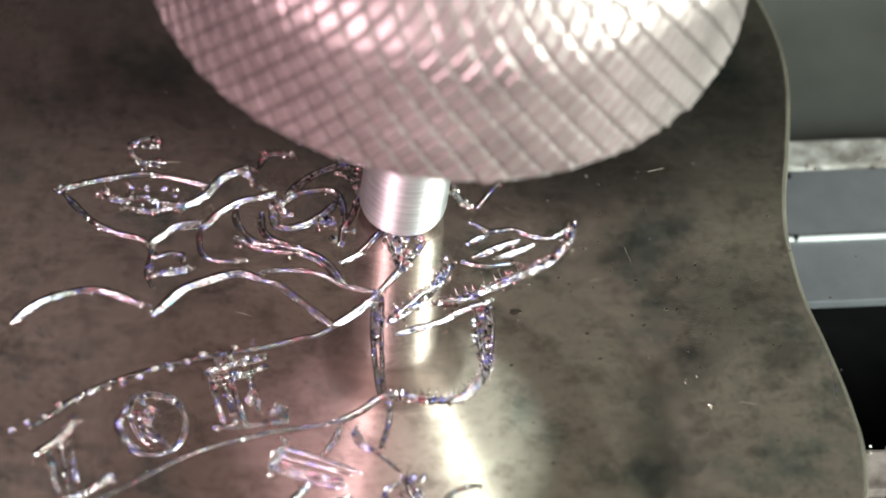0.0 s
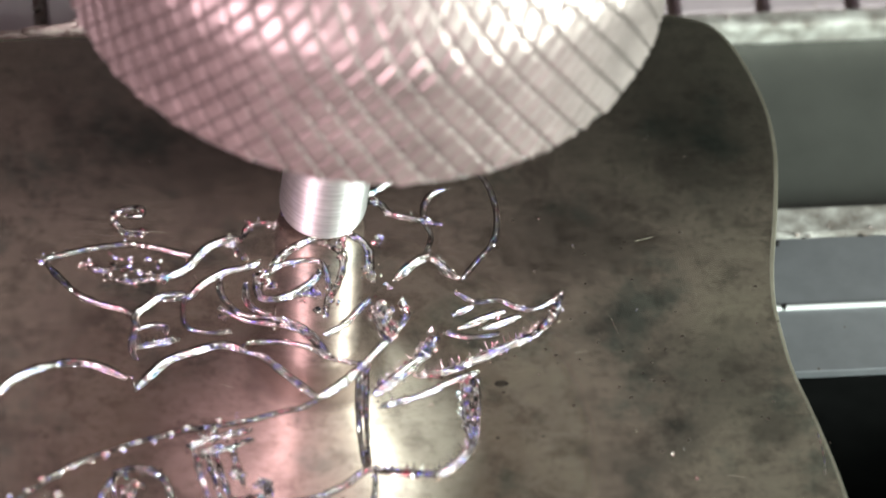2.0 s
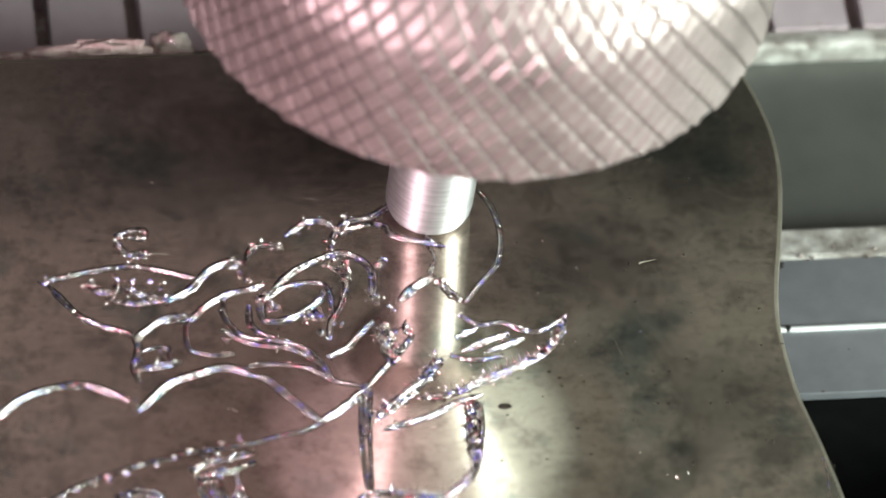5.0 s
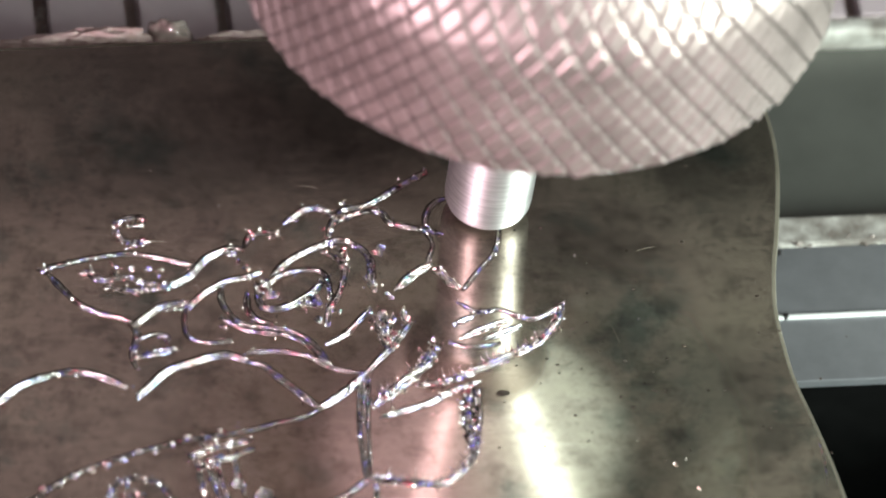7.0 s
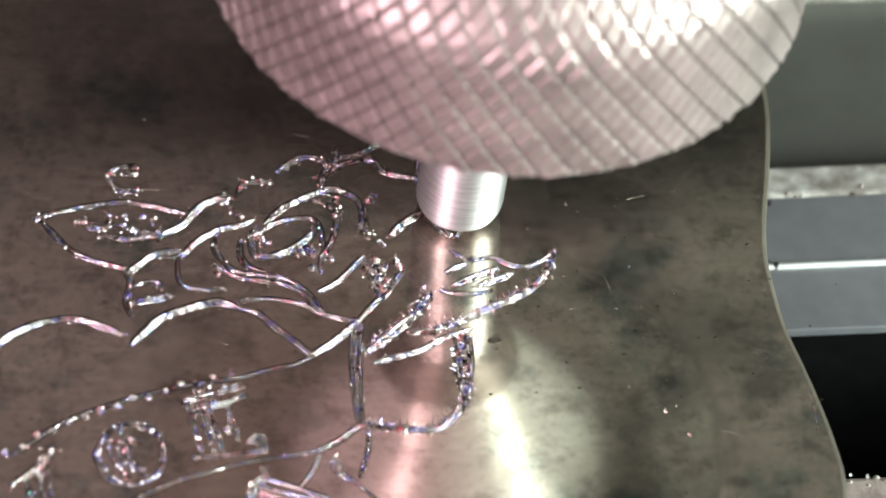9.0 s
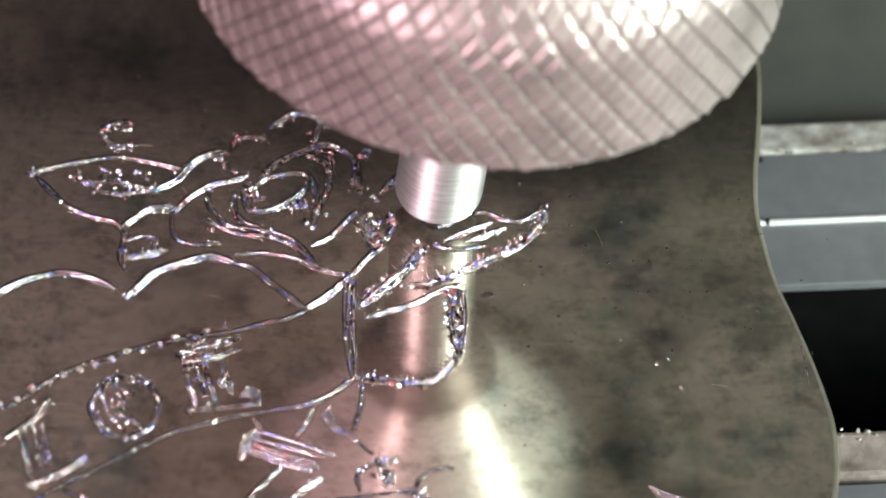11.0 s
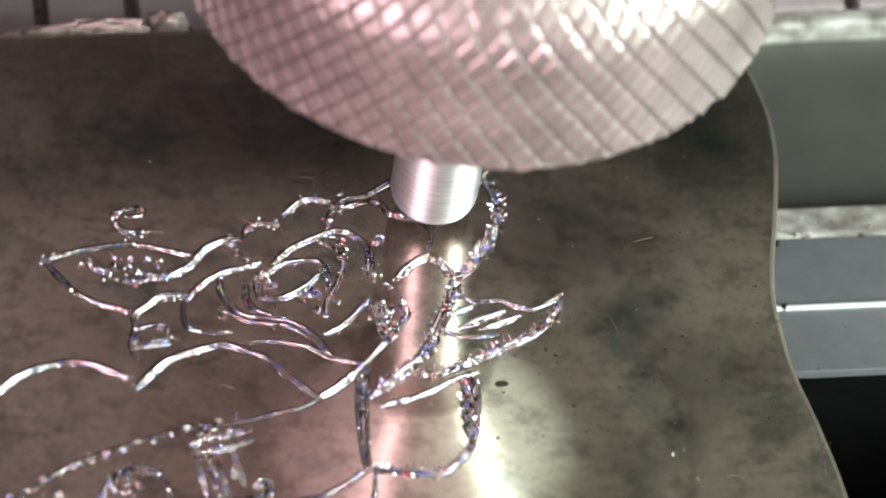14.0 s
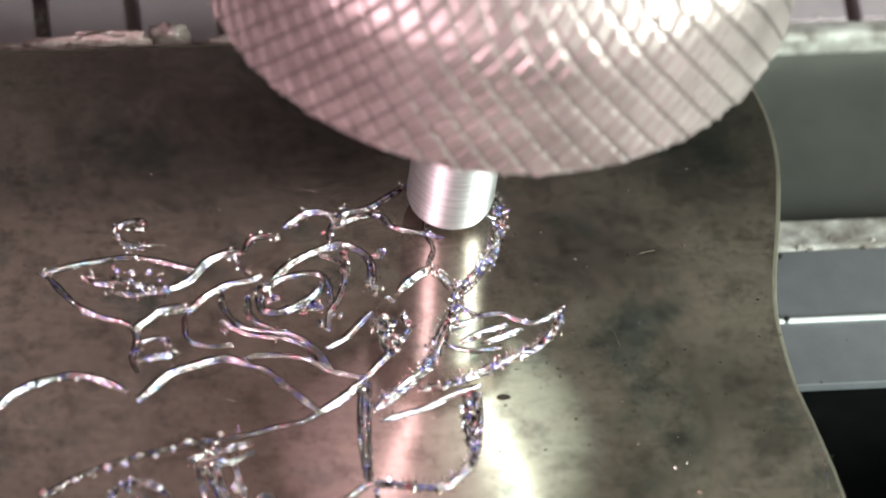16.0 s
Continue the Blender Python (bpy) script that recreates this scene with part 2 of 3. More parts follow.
def ruler_outline():
    """A straight bar whose front edge is notched by graduation slots, every third one long."""
    pts = [(X0, 66), (X0, 34.6)]
    for k in range(-7, 12):
        x = -18.55 + 6.75 * k
        if not X0 + 2 < x < X1 - 2:
            continue
        top = 52 if k % 5 == 0 else 41.2
        pts += [(x - 0.58, 34.6), (x - 0.58, top - 0.5), (x - 0.46, top - 0.15), (x - 0.2, top), (x + 0.2, top), (x + 0.46, top - 0.15), (x + 0.58, top - 0.5), (x + 0.58, 34.6)]
    return pts + [(X1, 34.6), (X1, 66)]


part("ruler_bar", slab(ruler_outline(), -12.2, -10.0), M_RULER, table, "grey graduated bar with dark slots")
part("ruler_backing", block(X0, X1, 34.6, 66, -22, -12.21, 0), M_SLOT, table)
part("front_lip", block(X0, X1, 33.01, 34.59, -22, -10.1, 0.4), M_WORN, table, "bright worn lip")
part("mounting_pad", block(-70, 17, -48, 20, -9.9, -1.55), M_DARK, table, "dark pad under the plate")

# ---- the plate ----
plate = tagged(new("engraved_plate"), "tarnished brass plate with wavy edge and engraved rose", "metal plate")


def plate_outline():
    """The right edge swells and draws in twice; the left one mirrors it about the plate's middle."""
    right = [(19.4, 25.6), (21.9, 24.6), (23.4, 22.7), (24.5, 19.5), (25.2, 16.0), (25.3, 12.5), (24.9, 9.0), (24.2, 5.0), (23.5, 1.5),
             (23.1, -2.0), (23.2, -5.3), (23.5, -8.5), (24.2, -11.8), (24.9, -15.5), (25.4, -19.0), (25.6, -22.0), (25.2, -26.0), (24.3, -29.5), (23.2, -33), (22.4, -38), (22.6, -44)]
    right = [tuple(q) for q in smooth_line(right, 0.8)]
    mid = -15.0
    left = [(2 * mid - x, y) for x, y in reversed(right)]
    return right + left


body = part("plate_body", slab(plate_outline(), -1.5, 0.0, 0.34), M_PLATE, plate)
body.data.materials.append(M_EDGE)
for f in body.data.polygons:
    if f.normal.z < 0.97:
        f.material_index = 1

rng = random.Random(4)


def shard(bm, x, y, size):
    """A small crooked sliver of metal standing on the plate."""
    a = rng.uniform(0, 6.283)
    tip = Vector((x + size * math.cos(a) * 0.6, y + size * math.sin(a) * 0.6, size * rng.uniform(0.5, 1.3)))
    w = size * rng.uniform(0.3, 0.6)
    ring = [bm.verts.new(Vector((x + w * math.cos(a + k * 2.1), y + w * math.sin(a + k * 2.1), 0.01)) * MM) for k in range(3)]
    mid = [bm.verts.new((Vector((x, y, 0)).lerp(tip, 0.55) + Vector((math.cos(a + k * 2.1), math.sin(a + k * 2.1), 0.4)) * w * 0.7) * MM) for k in range(3)]
    top = bm.verts.new(tip * MM)
    for k in range(3):
        j = (k + 1) % 3
        bm.faces.new((ring[k], ring[j], mid[j], mid[k]))
        bm.faces.new((mid[k], mid[j], top))


BURRS = {"hatch": 3.0, "chip": 6.0, "scribble": 3.0, "ring": 2.0, "letter": 2.0, "ribbon": 0.15, "crest": 1.2, "petal": 0.6, "thorn": 3.5, "tendril": 0.3, "scallop": 0.25, "rod": 0.2, "leaf_top": 0.3, "stem": 0.3}
DEPTH = {"ribbon": 0.5, "tendril": 0.6, "contour": 0.8, "letter": 1.0, "bar": 0.7}
HALF_ROUND = ((-0.72, 0.62), (-0.3, 0.94), (0.1, 1.0), (0.45, 0.84), (0.78, 0.5))


def nodule(bm, x, y, r):
    """A little crumpled bead of thrown-up metal."""
    turn = Vector((x * 3.1, y * 2.7, r * 9))
    made = bmesh.ops.create_icosphere(bm, subdivisions=2, radius=1)
    for v in made["verts"]:
        k = 1 + 0.7 * noise.noise(v.co * 1.9 + turn) + 0.35 * noise.noise(v.co * 4.5 + turn)
        v.co = (Vector((x, y, 0.25 * r)) + Vector((v.co.x, v.co.y, v.co.z * 0.75)) * r * k) * MM


def engrave(kind, width, *points):
    """A cut line: a broad round lip of metal and a narrow one along it, with shade painted as dark seams between and
    outside them, slivers beside it and beads at its ends.
    """
    line = smooth_line(points)
    bm = bmesh.new()
    cols = []
    n = len(line)
    seed = rng.uniform(0, 50)
    torn = min(1.0, 0.3 * BURRS.get(kind, 0.5))
    if width > 0.5:
        lips = ((-0.82, 0.18), (-0.3, 0.24), (0.5, 0.5))
    elif width > 0.26:
        lips = ((-0.74, 0.26), (0.36, 0.58))
    else:
        lips = ((0.0, 1.0),)
    flip = -1 if line[-1].x < line[0].x else 1
    for k, q in enumerate(line):
        d = (line[min(k + 1, n - 1)] - line[max(k - 1, 0)]).normalized()
        side = Vector((-d.y, d.x)) * flip
        fade = min(1.0, 0.4 + 0.2 * min(k, n - 1 - k))
        w = width * 0.43 * fade * (1 + 0.3 * noise.noise(Vector((seed + 9, k * 0.3, 0))) + (0.08 + 0.14 * torn) * rng.uniform(-1, 1))
        edge = 1.0 + 0.09 / max(w, 0.05)
        prof = [(-edge, 0.002)]
        for r, (mid, half) in enumerate(lips):
            top = 0.95 * half * w * DEPTH.get(kind, 1.0) * max(0.25, 1 + 0.4 * noise.noise(Vector((seed + 20 + 7 * r, k * 0.22, 0))) + 0.35 * torn * rng.uniform(-1, 1))
            prof += [(mid - half, 0.004)] + [(mid + half * u, top * h) for u, h in HALF_ROUND] + [(mid + half, 0.004)]
        prof.append((edge, 0.002))
        cols.append([bm.verts.new(Vector((q.x + side.x * w * u, q.y + side.y * w * u, z + 0.004)) * MM) for u, z in prof])
    last = len(cols[0]) - 1
    seams = {0, last} | {1 + 7 * r for r in range(len(lips))} | {7 + 7 * r for r in range(len(lips))}
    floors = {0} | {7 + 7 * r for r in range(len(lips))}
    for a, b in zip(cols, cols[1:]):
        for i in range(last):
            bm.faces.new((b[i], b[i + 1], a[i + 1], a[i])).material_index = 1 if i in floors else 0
        for i in seams:
            bm.edges.get((a[i], b[i])).smooth = False
    bm.normal_update()
    for f in bm.faces:
        f.smooth = True
        if f.normal.z < 0:
            f.normal_flip()
    for _ in range(int(n * 2.6 * max(0.45, BURRS.get(kind, 0.5)))):
        q = rng.choice(line)
        s = width * 0.36
        shard(bm, q.x + rng.gauss(0, s), q.y + rng.gauss(0, s), rng.uniform(0.04, 0.2 if kind == "hatch" else 0.16) * rng.choice((1, 1, 1, 1.7)))
    if kind not in ("ribbon", "tendril"):
        strewn = [line[0], line[0], line[-1], line[-1]] + [rng.choice(line) for _ in range(int(n * 0.16 * (1 + 2.2 * torn)))]
        for q in strewn:
            nodule(bm, q.x + rng.gauss(0, 0.1 + width * 0.2), q.y + rng.gauss(0, 0.1 + width * 0.2), rng.uniform(0.03, 0.11))
    if kind == "hatch":
        comb(bm, line, width * 0.3)
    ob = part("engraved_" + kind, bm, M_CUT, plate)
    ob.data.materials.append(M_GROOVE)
    return ob


def comb(bm, line, offset):
    """A row of leaning teeth torn up along the far side of a cut."""
    for k in range(1, len(line) - 1, 2):
        q, d = line[k], (line[k + 1] - line[k - 1]).normalized()
        side = Vector((-d.y, d.x)) if d.x > 0 else Vector((d.y, -d.x))
        a = q + side * offset
        reach = rng.uniform(0.25, 0.8)
        tip = a + side * reach + d * rng.uniform(-0.15, 0.15)
        w = rng.uniform(0.05, 0.085)
        base = [Vector((a.x + d.x * w, a.y + d.y * w, 0.0)), Vector((a.x - d.x * w, a.y - d.y * w, 0.0)), Vector((a.x + side.x * 0.05, a.y + side.y * 0.05, 0.14))]
        low = [bm.verts.new(v * MM) for v in base]
        top = [bm.verts.new((v.lerp(Vector((tip.x, tip.y, 0.2 + 0.5 * reach)), 0.9)) * MM) for v in base]
        for i in range(3):
            j = (i + 1) % 3
            bm.faces.new((low[i], low[j], top[j], top[i]))
        bm.faces.new(top)


engrave("leaf_top", 0.44, (-28.4, 4.5), (-25.9, 5.1), (-23.4, 5.5), (-21.8, 5.5), (-19.9, 5.0), (-17.8, 4.2))
engrave("leaf_low", 0.44, (-28.1, 4.0), (-27.3, 2.7), (-26.2, 1.2), (-24.7, 0.2), (-23.2, -0.4), (-22.6, -1.0))
engrave("scribble", 0.36, (-25.4, 3.9), (-24.5, 3.2), (-22.8, 3.4), (-21.7, 2.9), (-20.0, 2.4))
engrave("scribble", 0.24, (-24.1, 2.7), (-22.6, 2.1), (-20.6, 2.3), (-19.8, 2.9))
engrave("ring", 0.32, (-22.0, 6.4), (-22.8, 7.3), (-23.0, 8.2), (-22.3, 8.8), (-21.0, 8.9), (-21.1, 8.1), (-22.1, 8.1))
engrave("ring", 0.28, (-22.8, 6.8), (-21.3, 6.7))
engrave("branch", 0.64, (-19.9, 2.3), (-18.3, 3.2), (-17.0, 4.7), (-15.9, 5.4), (-14.6, 5.7), (-14.2, 5.3))
engrave("stalk", 0.56, (-22.3, -2.1), (-22.4, -1.0), (-21.4, -0.1), (-20.3, 0.7), (-18.7, 0.8))
engrave("stalk", 0.24, (-20.2, 0.3), (-19.2, 0.3), (-18.5, 0.6))
engrave("petal", 0.28, (-18.8, 0.3), (-19.0, -1.2), (-18.7, -2.4), (-17.1, -2.9), (-15.8, -2.8))
engrave("petal", 0.52, (-18.5, 0.3), (-17.5, 1.5), (-15.8, 2.6), (-14.1, 3.0), (-13.1, 3.4))
engrave("stem", 0.36, (-22.3, -1.2), (-22.6, -2.6), (-22.9, -3.7), (-22.7, -5.0))
engrave("stem", 0.32, (-22.3, -2.3), (-21.2, -1.9), (-20.3, -2.1), (-20.4, -2.9))
engrave("hatch", 0.40, (-22.5, -3.8), (-21.1, -3.7), (-19.7, -3.4))
engrave("scallop", 0.64, (-32.9, -7.8), (-31.2, -6.2), (-29.2, -5.3), (-26.8, -5.0), (-24.9, -5.7), (-23.5, -6.7))
engrave("scallop", 0.68, (-22.9, -7.6), (-21.8, -6.4), (-20.5, -5.2), (-18.9, -4.6), (-16.5, -4.0), (-14.8, -4.8))
engrave("scallop", 0.56, (-14.8, -4.8), (-13.8, -5.2), (-12.8, -6.4), (-11.5, -7.9), (-10.4, -9.2))
engrave("scallop", 0.68, (-10.4, -9.2), (-9.0, -8.3), (-7.5, -7.0), (-6.8, -6.3))
engrave("contour", 0.36, (-14.9, -4.0), (-12.9, -3.9), (-10.6, -4.5), (-9.1, -5.6), (-7.0, -6.3))
engrave("petal", 0.40, (-16.1, 2.2), (-16.1, 0.5), (-15.0, -1.2), (-13.4, -1.7), (-11.5, -2.2), (-10.1, -3.4), (-9.2, -5.3))
engrave("petal", 0.36, (-16.5, -0.6), (-14.6, -1.9), (-11.9, -2.5), (-10.5, -3.5), (-9.4, -5.3))
engrave("petal", 0.48, (-14.3, 1.6), (-14.4, 0.0), (-13.8, -1.0), (-12.8, -1.5))
engrave("petal", 0.56, (-13.4, 2.4), (-13.5, 0.6), (-13.1, -0.0), (-11.7, 0.1), (-10.0, 1.1), (-8.8, 2.3))
engrave("petal", 0.56, (-12.4, 3.0), (-10.8, 4.5), (-9.1, 5.4), (-7.3, 6.0), (-5.9, 5.2), (-5.3, 4.1), (-5.3, 2.9), (-5.6, 1.7))
engrave("petal", 0.40, (-13.0, 2.0), (-11.8, 3.0), (-10.1, 3.4), (-8.9, 3.2), (-8.5, 2.2), (-8.5, 0.5))
engrave("petal", 0.40, (-8.4, 4.9), (-7.4, 4.1), (-7.3, 2.7), (-7.9, 1.0), (-8.7, -0.4), (-9.0, -1.7))
engrave("chip", 0.72, (-10.7, 0.1), (-9.9, 0.6), (-9.3, 0.2))
engrave("chip", 0.56, (-13.0, 2.5), (-13.5, 1.8), (-12.6, 1.4))
engrave("petal", 0.44, (-9.3, -3.5), (-7.8, -2.6), (-6.7, -1.4), (-5.7, -0.3))
engrave("crest", 0.44, (-14.1, 5.7), (-13.5, 6.8), (-12.5, 7.0), (-11.5, 6.9))
engrave("crest", 0.52, (-11.0, 7.8), (-9.7, 8.8), (-8.6, 9.1), (-7.5, 8.5))
engrave("crest", 0.48, (-8.0, 6.4), (-7.7, 7.4), (-6.7, 8.8), (-5.1, 9.1), (-3.8, 9.9), (-2.0, 11.1), (-0.3, 12.1))
engrave("crest", 0.44, (-7.1, 7.8), (-5.9, 8.4), (-4.7, 8.6), (-3.9, 8.3), (-3.4, 7.4), (-1.3, 6.7), (0.1, 6.2))
engrave("curl", 0.28, (-1.1, 6.5), (-0.7, 5.2), (-1.3, 3.6))
engrave("curl", 0.44, (-1.1, 7.0), (-0.7, 8.4), (0.1, 9.3), (0.9, 9.5))
engrave("rod", 0.72, (-3.6, 1.4), (-2.4, 2.6), (-1.0, 3.5))
engrave("thorn", 0.64, (-0.7, 3.1), (-0.0, 1.9), (0.7, 1.1))
# what the cutter throws up on its way, piece by piece, with the second at which it passes
FRESH = [(engrave("hatch", 0.8, (3.4, 10.6), (4.1, 9.4), (4.4, 7.9)), 7.0),
         (engrave("hatch", 0.8, (4.4, 7.9), (4.3, 6.9), (4.0, 5.8)), 7.5),
         (engrave("hatch", 0.8, (4.0, 5.8), (3.4, 4.6), (2.6, 3.4)), 8.4),
         (engrave("hatch", 0.8, (2.6, 3.4), (1.8, 2.3), (0.8, 1.2)), 9.3),
         (engrave("hatch", 1.0, (0.4, 1.4), (0.4, 0.2), (-0.2, -1.2)), 10.4),
         (engrave("hatch", 1.0, (-0.2, -1.2), (-0.9, -2.6), (-1.6, -3.9)), 11.5)]
engrave("hatch", 0.80, (-1.5, -4.0), (-2.0, -4.8), (-2.8, -6.0), (-5.0, -7.9), (-6.4, -9.1))
engrave("wing", 0.36, (0.5, -0.2), (1.7, -1.1), (3.4, -1.0), (4.7, -1.8), (6.0, -1.9), (7.6, -0.9))
engrave("feather", 0.56, (-0.1, -2.2), (0.7, -1.8), (1.4, -1.5))
engrave("feather", 0.56, (0.2, -3.5), (1.9, -2.7), (3.7, -2.0))
engrave("feather", 0.60, (1.9, -3.6), (3.3, -3.1), (4.7, -2.5))
engrave("feather", 0.36, (-0.7, -3.8), (1.0, -4.3), (3.0, -4.1))
engrave("hatch", 0.52, (7.8, -1.0), (7.0, -2.7), (5.3, -4.4), (3.2, -5.3), (1.1, -6.4), (-1.4, -7.4), (-3.0, -7.5))
engrave("wing", 0.48, (1.0, -7.5), (-1.0, -8.2), (-2.8, -9.2), (-6.1, -10.2))
engrave("stem", 0.32, (-6.7, -6.1), (-7.2, -8.5), (-7.6, -11.0))
engrave("stem", 0.44, (-6.8, -6.3), (-5.4, -4.7), (-4.1, -3.2), (-3.0, -1.7))
engrave("chip", 0.88, (-5.5, -1.6), (-5.1, -2.7), (-5.0, -4.0))
engrave("tendril", 0.24, (0.7, -8.0), (0.6, -10.0), (0.1, -11.4))
engrave("ribbon", 0.36, (-32.2, -17.1), (-30.5, -15.9), (-28.9, -14.7), (-26.8, -13.6), (-24.3, -12.7), (-21.5, -11.9), (-19.0, -11.4), (-15.8, -11.0), (-13.3, -10.3), (-11.7, -10.0), (-10.3, -9.3))
engrave("ribbon", 0.28, (-33.0, -26.4), (-30.9, -25.3), (-28.9, -24.1), (-26.8, -23.0), (-24.8, -21.9), (-22.7, -20.7), (-20.6, -19.8), (-18.2, -19.1), (-15.8, -18.5), (-13.3, -18.2), (-10.9, -17.8))
engrave("ribbon", 0.52, (-10.9, -17.8), (-9.2, -16.9), (-8.1, -16.0), (-7.4, -15.7))
engrave("letter", 0.32, (-31.3, -18.9), (-31.0, -21.3), (-30.9, -23.8))
engrave("letter", 0.32, (-29.7, -18.5), (-29.6, -21.1), (-29.5, -22.2))
engrave("letter", 0.64, (-32.4, -19.7), (-31.3, -19.0), (-30.1, -17.9), (-29.2, -16.8))
engrave("letter", 0.48, (-30.5, -23.6), (-29.1, -23.1), (-27.5, -22.1), (-26.7, -22.0))
engrave("letter", 0.40, (-25.0, -15.1), (-23.5, -14.7), (-22.0, -15.4), (-21.5, -17.2), (-22.2, -19.2), (-24.0, -20.0), (-25.6, -19.3), (-26.2, -17.2), (-25.0, -15.1))
engrave("letter", 0.28, (-25.3, -15.5), (-25.2, -17.5), (-24.2, -19.4))
engrave("letter", 0.48, (-19.8, -13.0), (-17.9, -12.3), (-15.5, -11.8))
engrave("letter", 0.36, (-19.1, -13.5), (-17.4, -13.4), (-15.9, -12.8))
engrave("letter", 0.32, (-19.5, -12.9), (-19.2, -15.5), (-18.9, -17.5))
engrave("letter", 0.32, (-18.0, -13.8), (-17.7, -15.9), (-17.4, -17.6))
engrave("letter", 0.28, (-19.6, -17.8), (-18.1, -17.9), (-15.7, -17.7), (-14.6, -17.6))
engrave("chip", 0.64, (-17.1, -15.8), (-16.6, -15.5), (-16.7, -15.0))
engrave("chip", 0.64, (-15.5, -16.7), (-14.7, -16.4), (-14.9, -17.4))
engrave("rod", 0.24, (-15.1, -19.9), (-12.8, -20.9), (-9.8, -22.5))
engrave("rod", 0.28, (-15.4, -21.1), (-13.4, -22.2), (-11.2, -23.0))
engrave("rod", 0.28, (-15.7, -21.8), (-13.8, -22.9), (-11.5, -23.8))
engrave("chip", 0.56, (-16.1, -21.8), (-15.3, -20.4), (-14.9, -19.8))
engrave("bar", 0.36, (-10.8, -18.2), (-11.5, -19.6), (-12.4, -20.8))
engrave("bar", 0.48, (-13.6, -23.3), (-15.7, -25.5), (-17.5, -27.8), (-18.8, -29.4))
engrave("rod", 0.56, (-10.8, -24.4), (-12.6, -25.7), (-13.7, -26.7))
engrave("rod", 0.40, (-14.9, -27.0), (-14.5, -27.9), (-13.2, -27.5))
engrave("ribbon", 0.32, (-28.9, -24.4), (-26.3, -26.0), (-23.7, -27.7), (-20.8, -29.3), (-17.8, -30.5))
engrave("tendril", 0.16, (-13.4, -26.5), (-9.5, -26.3), (-4.7, -25.9))
engrave("tendril", 0.28, (-8.4, -25.8), (-8.4, -24.3), (-7.6, -23.6), (-6.7, -23.4))
engrave("chip", 0.72, (-6.7, -22.9), (-6.5, -24.3), (-6.3, -25.4))
engrave("tendril", 0.20, (-9.5, -19.8), (-8.1, -21.3), (-7.1, -22.6))
engrave("tendril", 0.28, (-4.6, -25.9), (-4.0, -24.8), (-2.9, -24.2), (-1.8, -24.0))
engrave("chip", 0.40, (-5.0, -26.0), (-4.4, -26.4), (-4.2, -27.0))
engrave("stem", 0.28, (-7.2, -6.6), (-7.6, -9.4), (-7.8, -12.6), (-7.8, -15.7))
engrave("stem", 0.24, (-6.6, -6.6), (-7.0, -9.5), (-7.3, -12.6), (-7.5, -15.7))
engrave("stem", 0.28, (-7.1, -16.2), (-7.5, -18.3), (-8.3, -20.4))
engrave("hatch", 0.60, (-7.4, -15.7), (-5.2, -16.1), (-2.4, -16.3), (-0.7, -14.8), (0.0, -13.8))
engrave("hatch", 0.72, (0.3, -8.0), (-0.1, -10.4), (-0.1, -13.5))
engrave("tendril", 0.24, (0.9, -8.1), (0.8, -10.4), (0.2, -13.5))
engrave("chip", 0.48, (-9.9, -18.6), (-9.7, -19.7), (-9.4, -20.3))
engrave("tendril", 0.32, (3.2, 11.3), (4.0, 9.4), (4.2, 6.9), (3.7, 4.5), (2.3, 2.7), (0.9, 0.9))



def cluster(size, *spots):
    """At each spot a burr: a few crumpled beads and slivers grown together."""
    for x, y in spots:
        bm = bmesh.new()
        for _ in range(4):
            nodule(bm, x + rng.gauss(0, 0.14), y + rng.gauss(0, 0.14), size * rng.uniform(0.4, 1.0))
        for _ in range(5):
            shard(bm, x + rng.gauss(0, 0.2), y + rng.gauss(0, 0.2), size * rng.uniform(0.5, 1.1))
        bmesh.ops.recalc_face_normals(bm, faces=bm.faces[:])
        part("burr", bm, M_CUT, plate)


cluster(0.17, (-25.5, 3.9), (-24.6, 3.4), (-24.1, 2.7), (-23.3, 4.5), (-22.9, 2.3), (-22.3, 4.2), (-22.1, 3.0), (-21.0, 4.1), (-20.4, 3.6), (-21.8, 2.0), (-20.1, 2.4), (-25.0, 4.0), (-23.4, 3.7), (-28.6, 4.5), (-28.0, 4.3))
cluster(0.18, (-15.2, 5.2), (-14.6, 4.5), (-14.2, 3.9), (-14.9, 5.0), (-13.4, 7.0), (-11.6, 6.8), (-10.3, 8.0), (-9.6, 8.9), (-7.9, 8.8), (-7.5, 8.4), (-8.1, 7.2), (-6.6, 9.5), (-6.8, 8.2))
cluster(0.19, (-12.8, 1.7), (-13.4, 2.0), (-12.3, 1.2), (-10.1, 0.5), (-9.6, 0.2), (-4.5, 5.2), (-4.7, 4.9), (-5.2, 1.7), (-4.3, 0.7), (-7.1, 5.1), (-7.2, 3.5), (-8.1, -0.6), (-9.5, -1.1), (-8.4, 5.1), (-7.8, 5.6), (-16.1, -1.5), (-15.9, -1.0), (-5.7, 2.4))
cluster(0.24, (-4.6, -3.1), (-5.4, -2.2), (-4.4, -1.5), (-4.9, -1.4), (-4.9, -0.8), (-5.3, -1.8), (-4.7, -2.4), (-5.1, -3.4), (-4.7, -4.0), (-3.5, -0.9), (-3.3, -1.5), (-4.3, -2.9), (-5.0, -2.6))
cluster(0.15, (-22.9, 8.4), (-21.3, 8.8), (-21.0, 8.5), (-23.0, 7.4), (-22.3, 6.6), (-21.0, 6.6), (-22.0, 6.3))
